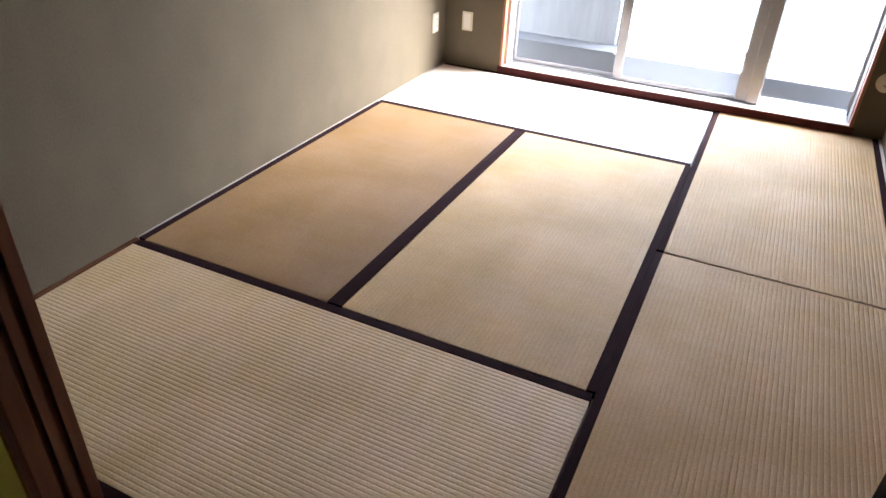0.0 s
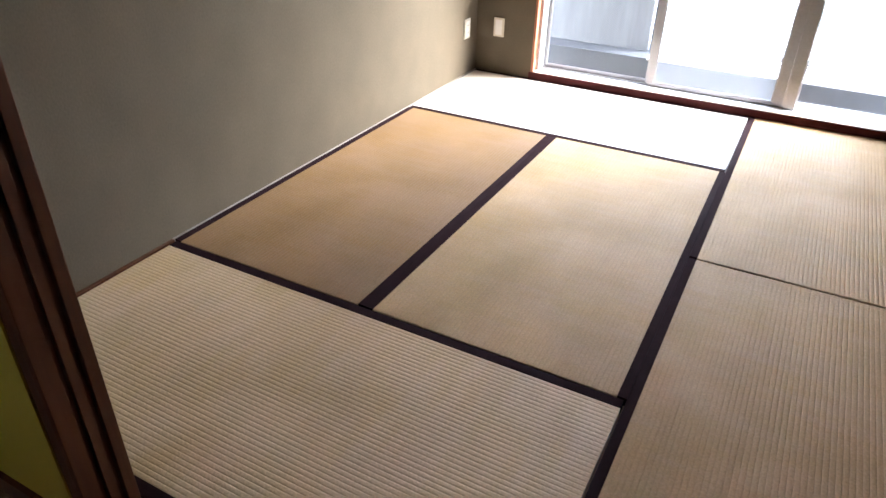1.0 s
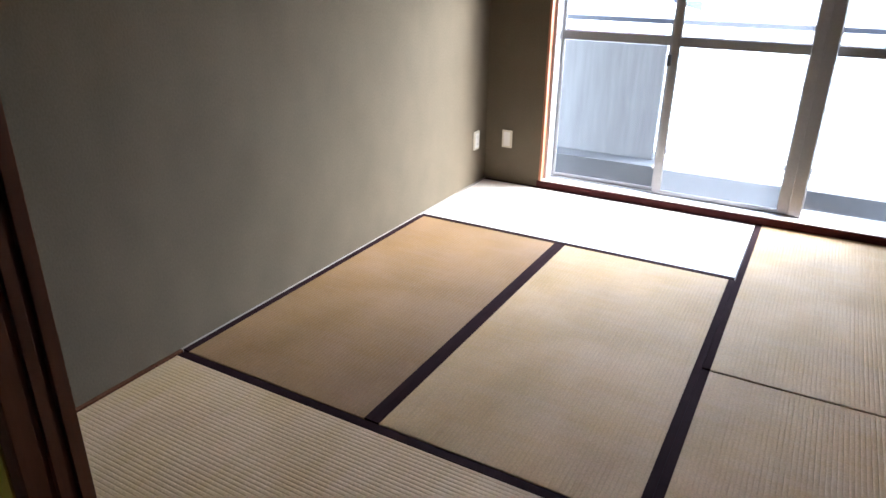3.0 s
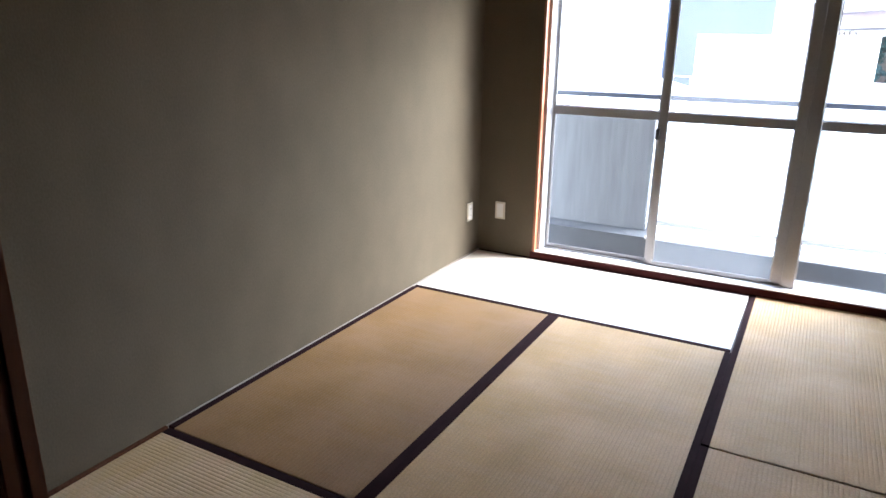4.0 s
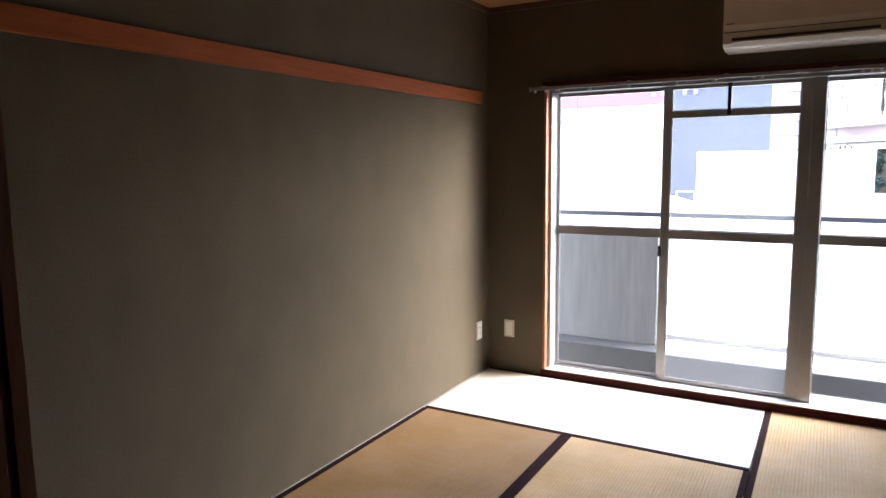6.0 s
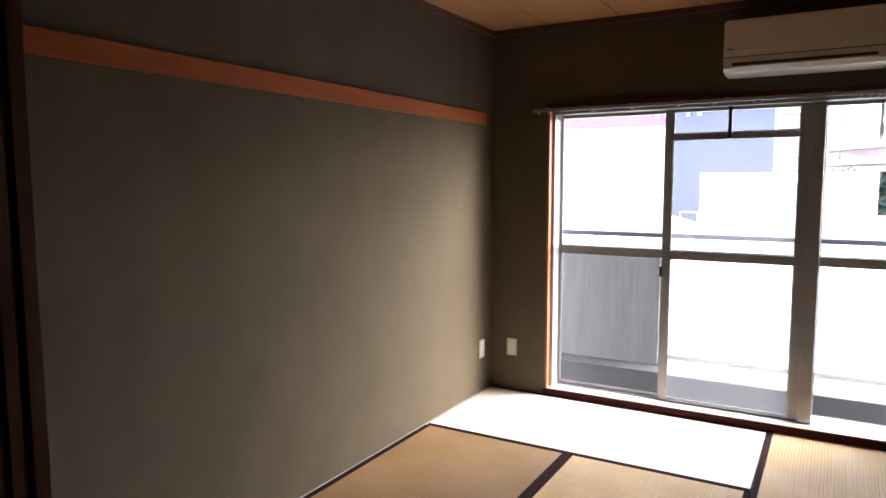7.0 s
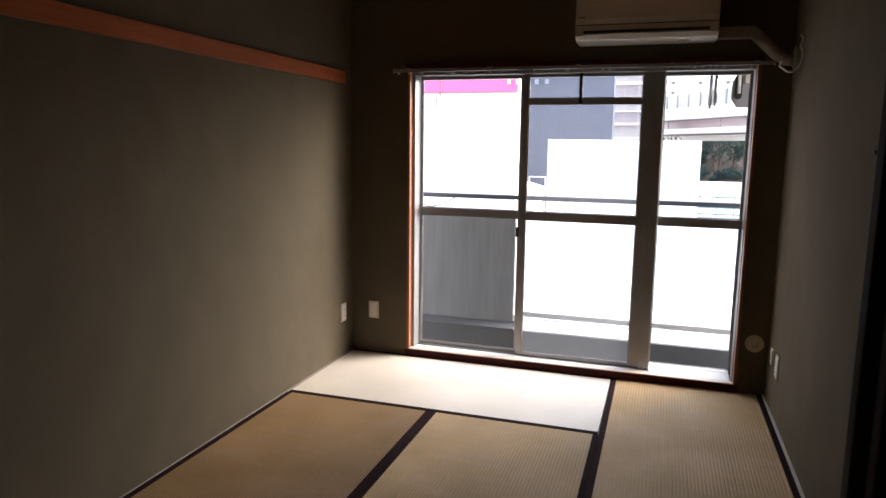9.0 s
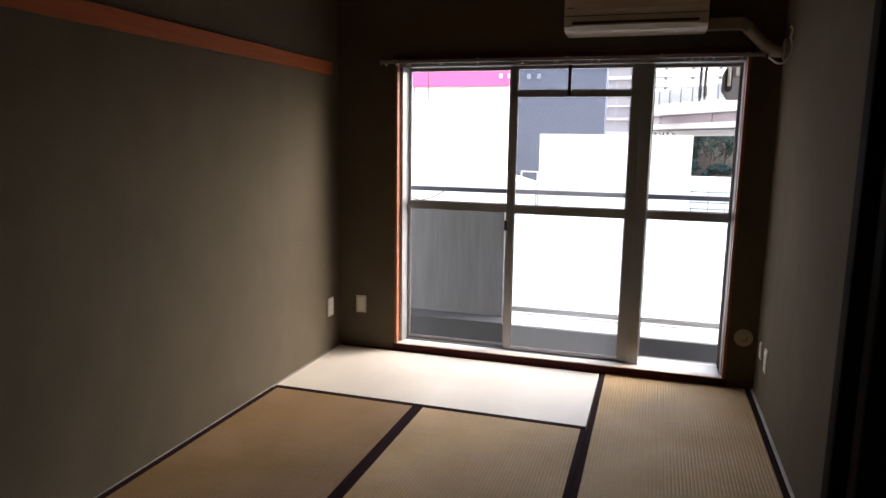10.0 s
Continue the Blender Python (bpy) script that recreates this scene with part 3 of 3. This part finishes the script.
for x, low in ((-0.55, 0.836), (0.905, -0.0235)):
    part("post", boxes((x - 0.012, x + 0.012, 4.705, 4.735, low, 0.985)), RAIL_PAINT, rail)
for x in (1.88, 2.96):
    part("post", boxes((x - 0.012, x + 0.012, 4.8535, 4.8865, -0.0195, 0.859), (x - 0.012, x + 0.012, 4.705, 4.885, 0.886, 0.985)), ALU, rail)


part("cable", tube([(-0.12, 4.72, 0.985), (-0.02, 4.72, 0.952), (0.06, 4.72, 0.925), (0.15, 4.72, 0.903), (0.22, 4.72, 0.918), (0.29, 4.72, 0.945), (0.36, 4.72, 0.985)], 0.0045, 6), RAIL_PAINT, rail, "thin dark cable", smooth=True)


def hook(x, low, turn):
    ob = thing("laundry_hook", (x, 4.2, 2.40), "thin wire laundry hook hanging from the balcony slab", "hook", "laundry hooks")
    pts = [(x, 4.2, 2.40), (x, 4.2, low + 0.02)] + [(x + turn * 0.014 * (1 - math.cos(a)), 4.2, low + 0.02 - 0.02 * math.sin(a)) for a in [radians(d) for d in range(20, 181, 20)]]
    pts.append((x + turn * 0.028, 4.2, low + 0.09))
    part("wire", tube(pts, 0.0035, 8), RAIL_PAINT, ob, smooth=True)


hook(0.256, 1.690, 1)
hook(0.392, 1.670, -1)
for x, low in ((2.250, 1.668), (2.281, 1.684)):
    ob = thing("laundry_pole_strap", (x, 4.2, 2.40), "dark strap hanging from the balcony slab", "strap", "hanging straps")
    part("rod", tube([(x, 4.2, 2.40), (x, 4.2, 1.82)], 0.0085, 8), RAIL_PAINT, ob, smooth=True)
    part("weight", tube([(x, 4.2, 1.86), (x, 4.2, low + 0.02)], 0.0125, 10), STEEL, ob, smooth=True)
    part("tip", prism(circle(x, 4.2, 0.009, 10), "z", low, low + 0.0195, 0.003), BRACKET_GREY, ob)
bracket = thing("laundry_bracket", (2.43, 4.2, 2.40), "rounded pale bracket with a dark slot under the slab", "bracket")
part("hanger", boxes((2.452, 2.482, 4.19, 4.21, 1.893, 2.40), bevel=0.003), ALU, bracket)
body = part("plate", prism([(2.375, 1.733), (2.41, 1.678), (2.50, 1.678), (2.50, 1.903), (2.41, 1.903), (2.378, 1.833)], "y", 4.185, 4.215, 0.006), BRACKET_GREY, bracket)
part("slot_edge", prism(rounded(2.392, 2.437, 1.728, 1.873, 0.02), "y", 4.178, 4.1845, 0.002), BLACK, body, "black slot")
part("arm", boxes((2.452, 2.50, 4.170, 4.184, 1.823, 1.908), bevel=0.006), WHITE_PLASTIC, bracket)
part("pin", tube([(2.418, 4.172, 1.763), (2.418, 4.172, 1.883)], 0.010, 10), WHITE_PLASTIC, body, smooth=True)

# ---- outside ----
setting("ground", boxes((-400, 400, 5.5, 900, -5.4, -5.0)), GROUND, "pale sunlit paving and streets", "ground")


def building(name, label, x0, x1, y0, y1, z1, mat):
    ob = thing(name, ((x0 + x1) / 2, (y0 + y1) / 2, -5), label, "building")
    part("wall", boxes((x0, x1, y0, y1, -5, z1)), mat, ob)
    part("roof", boxes((x0, x1, y0, y1, z1 + 0.002, z1 + 0.18)), mat, ob)
    return ob


shop = building("shop_building", "white building with a pink fascia band", -16, -1.33, 15.1, 15.5, 5.5, WHITE_WALL)
fascia = part("fascia", boxes((-16.02, -1.30, 14.98, 15.098, 2.66, 4.2)), PINK_WALL, shop, "bright pink fascia")
for x in (-1.50, -1.30):
    part("wall_light", boxes((x - 0.035, x + 0.035, 14.92, 14.979, 2.82, 2.92), bevel=0.01), WHITE_WALL, fascia)
blue = building("office_building", "slate-blue windowless building flank", -9, 0.12, 25, 25.8, 9, BLUE_WALL)
for x in (-2.68, -2.30):
    part("vent_hood", boxes((x - 0.075, x + 0.075, 24.85, 24.998, 3.69, 3.88), bevel=0.02), VENT_GREY, blue)
part("steel_gate", boxes((-2.87, -2.22, 24.93, 24.96, 0.27, 0.31), (-2.87, -2.83, 24.93, 24.96, -1, 0.27), (-2.26, -2.22, 24.93, 24.96, -1, 0.27)), WHITE_WALL, blue)
white = building("warehouse", "low white flat-roofed building", -1.05, 2.87, 18, 22, 1.435, WHITE_WALL)
part("drain_pipe", tube([(-0.50, 17.95, 1.20), (-0.50, 17.95, -5)], 0.05, 8), PALE_WALL, white)
part("parapet_gap", boxes((-0.8, 0.4, 17.97, 17.998, 1.375, 1.435)), PALE_WALL, white)
porch = thing("annexe", (-2.3, 16.9, -5), "small white annexe with a sloping roof beside the warehouse", "building")
part("wall", boxes((-3.6, -1.06, 16.2, 17.6, -5, 0.30)), WHITE_WALL, porch)
part("roof", prism([(-3.7, 0.301), (-1.055, 0.301), (-1.055, 0.36), (-1.45, 0.47), (-3.7, 0.98)], "y", 16.15, 17.65, 0.01), WHITE_WALL, porch)

flats = thing("apartment_block", (4, 38, -5), "pale apartment block wrapped in scaffolding", "building")
part("wall", boxes((-0.64, 1.56, 33, 40, -5, 14)), PALE_WALL, flats)
for k in range(9):
    z = 0.6 + 0.62 * k
    part("scaffold_deck", boxes((-0.62, 1.56, 32.5, 32.95, z, z + (0.13, 0.05, 0.08)[k % 3])), (WHITE_WALL, ROAD_CONC)[k % 2], flats)
for x in (-0.57, 0.06, 0.70, 1.31):
    part("scaffold_pole", boxes((x - 0.011, x + 0.011, 32.45, 32.49, -5, 7)), ROAD_CONC, flats)
for k in range(5):
    z = 1.4 + 1.24 * k
    part("window", boxes((-0.39, 0.26, 32.97, 32.999, z, z + 0.35)), MESH_NET, flats)
    part("window", boxes((0.46, 1.16, 32.97, 32.999, z, z + 0.35)), MESH_NET, flats)

tower = thing("far_flats", (5, 60, -5), "distant white block of flats with dark window rows", "building")
part("wall", boxes((0.5, 12, 60, 68, -5, 20)), WHITE_WALL, tower)
for k in range(5):
    for j in range(5):
        part("window", boxes((1.2 + 2.1 * j, 2.9 + 2.1 * j, 59.95, 59.998, 5.20 + 0.80 * k, 5.31 + 0.80 * k)), BRACKET_GREY, tower)

for k in range(5):
    for j in range(5):
        part("balcony_gap", boxes((2.2 + 2.1 * j, 2.45 + 2.1 * j, 59.90, 59.945, 5.06 + 0.80 * k, 5.25 + 0.80 * k)), GREY_PRINT, tower)

via = thing("viaduct", (4, 41, -5), "elevated concrete road with noise barriers", "viaduct")


def alongside(bm):
    bm.transform(Matrix.Translation((2, 40, 0)) @ Matrix.Rotation(radians(-62), 4, "Z") @ Matrix.Translation((-2, -40, 0)))
    return bm


part("deck", alongside(boxes((-8, 24, 40, 48, 2.97, 3.55))), WHITE_WALL, via)
# grey strip painted in as the deck's shadow on the girder
part("deck_shadow_strip", alongside(boxes((-8, 24, 39.99, 40.49, 2.93, 2.969))), BRACKET_GREY, via)
part("girder", alongside(boxes((-8, 24, 40.5, 41.2, 2.50, 2.929))), ROAD_CONC, via)
part("lower_flange", alongside(boxes((-8, 24, 40.3, 41.4, 2.21, 2.499))), WHITE_WALL, via)
part("girder_dark_line", alongside(boxes((-8, 24, 40.32, 41.38, 2.14, 2.209))), GREY_PRINT, via)
# pale strip added where the gap below the girder reads bright
part("bright_gap_strip", alongside(boxes((-8, 24, 41.0, 41.3, 1.84, 2.139))), WHITE_WALL, via)
for k in range(20):
    x = -4.0 + 1.15 * k
    panel = part("noise_panel", alongside(boxes((x, x + 1.09, 40.1, 40.16, 3.60, 4.30))), NOISE_PANEL, via)
    part("barrier_post", alongside(boxes((x + 1.095, x + 1.145, 40.05, 40.18, 3.56, 4.34))), BRACKET_GREY, panel)
for k in range(6):
    x = -4 + 5.2 * k
    part("stiffener", alongside(boxes((x, x + 0.10, 40.42, 40.498, 2.51, 2.929))), ROAD_CONC, via)
for x in (-6, 14):
    part("pier", alongside(boxes((x, x + 1.6, 42, 44, -5, 2.13))), ROAD_CONC, via)

# wooded bank below the viaduct
bm = bmesh.new()
rows = []
for j in range(14):
    rows.append([bm.verts.new((1.5 + i * 0.8, 46 + j * 0.9, -5 + 0.62 * j + 0.5 * noise.noise((i * 0.6, j * 0.6, 0)))) for i in range(24)])
for a, b in zip(rows, rows[1:]):
    for k in range(23):
        bm.faces.new((a[k], a[k + 1], b[k + 1], b[k]))
setting("hillside", bm, EARTH, "brown wooded bank behind the viaduct", "hill")


def limb_points(rnd, start, way, length):
    pts, p = [start], start
    for k in range(3):
        way = (way + Vector((rnd.uniform(-0.25, 0.25), rnd.uniform(-0.25, 0.25), rnd.uniform(-0.05, 0.2)))).normalized()
        p = p + way * (length / 3)
        pts.append(p)
    return pts, way


def tree(x, y, z, height, seed, leaves):
    """A tapered trunk whose limbs fork twice into twigs, with a thin, uneven crown."""
    rnd = random.Random(seed)
    ob = thing("tree", (x, y, z), "thin dark tree with a sparse crown on the bank", "tree", "trees on the bank")
    for k in range(3):
        a, b = k / 3, (k + 1) / 3
        part("trunk" if not k else "upper_trunk", tube([(x + 0.06 * a, y, z + height * 0.75 * a), (x + 0.06 * b, y, z + height * 0.75 * b)], 0.085 * (1 - 0.55 * a), 8), BARK, ob)
    tips = []
    for k in range(9):
        h = height * (0.28 + 0.055 * k)
        a = k * 2.4 + rnd.uniform(-0.4, 0.4)
        way = Vector((math.cos(a), math.sin(a), rnd.uniform(0.6, 1.1))).normalized()
        pts, way = limb_points(rnd, Vector((x + 0.05, y, z + h)), way, height * rnd.uniform(0.22, 0.34))
        bough = part("limb", tube(pts, 0.030, 6), BARK, ob)
        for q in pts[1:]:
            for n in range(2):
                side = (way + Vector((rnd.uniform(-1, 1), rnd.uniform(-1, 1), rnd.uniform(-0.2, 0.9)))).normalized()
                twig, _ = limb_points(rnd, q, side, height * rnd.uniform(0.09, 0.17))
                part("twig", tube(twig, 0.013, 4), BARK, bough)
                tips += twig[1:]
    bm = bmesh.new()
    for k in range(leaves):
        c = rnd.choice(tips) + Vector((rnd.gauss(0, 0.12), rnd.gauss(0, 0.12), rnd.gauss(0, 0.10)))
        d = Vector((rnd.uniform(-1, 1), rnd.uniform(-1, 1), rnd.uniform(-0.4, 1))).normalized() * rnd.uniform(0.05, 0.09)
        e = d.orthogonal().normalized() * 0.04
        bm.faces.new([bm.verts.new(c + v) for v in (-d, e, d, -e)])
    part("crown", bm, LEAF, ob)


def shrub(x, y, z, size, seed):
    rnd = random.Random(seed)
    ob = thing("shrub", (x, y, z), "low blue-green evergreen shrub at the foot of the bank", "shrub", "shrubs on the bank")
    for k in range(5):
        a = k * 1.3 + rnd.uniform(-0.3, 0.3)
        part("stem", tube([(x, y, z), (x + 0.25 * size * math.cos(a), y + 0.25 * size * math.sin(a), z + size * rnd.uniform(0.5, 0.8))], 0.02, 5), BARK, ob)
    clumps = [Vector((x + rnd.uniform(-0.5, 0.5) * size, y + rnd.uniform(-0.3, 0.3) * size, z + rnd.uniform(0.25, 0.85) * size)) for k in range(9)]
    bm = bmesh.new()
    for k in range(700):
        c = rnd.choice(clumps) + Vector((rnd.gauss(0, 0.13), rnd.gauss(0, 0.13), rnd.gauss(0, 0.10))) * size
        d = Vector((rnd.uniform(-1, 1), rnd.uniform(-1, 1), rnd.uniform(-0.3, 1))).normalized() * rnd.uniform(0.05, 0.09)
        e = d.orthogonal().normalized() * 0.045
        bm.faces.new([bm.verts.new(c + v) for v in (-d, e, d, -e)])
    part("foliage", bm, SHRUB, ob)


def bank(y):
    return -5 + 0.62 * (y - 46) / 0.9


for k, (x, y, h, n) in enumerate(((5.72, 52.3, 3.3, 800), (6.75, 53.0, 2.7, 1000), (4.95, 54.6, 1.9, 1300), (4.55, 53.4, 1.6, 900), (7.5, 53.6, 2.4, 900), (6.2, 55.4, 1.7, 700), (8.6, 53.0, 2.8, 700))):
    tree(x, y, bank(y) - 0.25, h, k, n)
for k, (x, y, z) in enumerate(((4.35, 52.2, 0.75), (4.8, 52.5, 0.6), (5.25, 52.0, 0.55), (6.1, 52.2, 0.85), (6.5, 52.5, 0.7), (6.95, 52.1, 0.95), (7.5, 52.4, 0.8), (4.5, 53.0, 0.6), (8.2, 52.2, 0.9))):
    shrub(x, y, bank(y) - 0.15, z, 20 + k)


def sapling(x, y, top, seed):
    """A bare young tree whose forked tip shows over the roofs."""
    rnd = random.Random(seed)
    ob = thing("bare_sapling", (x, y, -5), "thin leafless sapling behind the white warehouse", "sapling", "bare saplings")
    part("stem", tube([(x, y, -5), (x + 0.02, y, top - 0.12), (x, y, top)], 0.018, 6), BARK, ob)
    for k in range(4):
        z = top - 0.14 + 0.03 * k
        part("twig", tube([(x + 0.01, y, z), (x + rnd.uniform(-0.12, 0.12), y + rnd.uniform(-0.05, 0.05), z + rnd.uniform(0.06, 0.13))], 0.007, 5), BARK, ob)


for k, (x, top) in enumerate(((1.46, 1.76), (1.58, 1.74), (1.70, 1.79), (1.84, 1.77), (1.95, 1.80), (2.08, 1.82), (2.24, 1.79))):
    sapling(x + 0.22, 23.0, top - 0.03, 40 + k)

# wall added before the bank's foot, standing in for overexposed white ground
ground_screen = setting("bright_ground_wall", boxes((2.98, 30, 23.2, 23.6, -5, 0.345)), WHITE_WALL, "low white wall added in place of overexposed ground", "wall")
# dark dashes for the dotted row along the fence top
for k in range(22):
    if k != 5:
        x = 3.10 + 0.12 * k
        part("dark_dash", boxes((x, x + 0.065, 23.18, 23.199, 0.185, 0.215)), GREY_PRINT, ground_screen)
FENCE = material("blue_grey_fence", (0.10, 0.17, 0.19), 0.5, vary=0.1)
fence = thing("car_park_fence", (3.5, 22, -5), "pale mesh fence with blue rails", "fence")
for z in (-0.07, -0.40, -0.60, -0.72):
    part("rail", boxes((2.98, 7.2, 22, 22.03, z - 0.019, z + 0.019)), FENCE, fence)
for k in range(9):
    x = 3.12 + 0.50 * k
    part("post", boxes((x - 0.012, x + 0.012, 22.031, 22.05, -5, 0.05)), FENCE, fence)
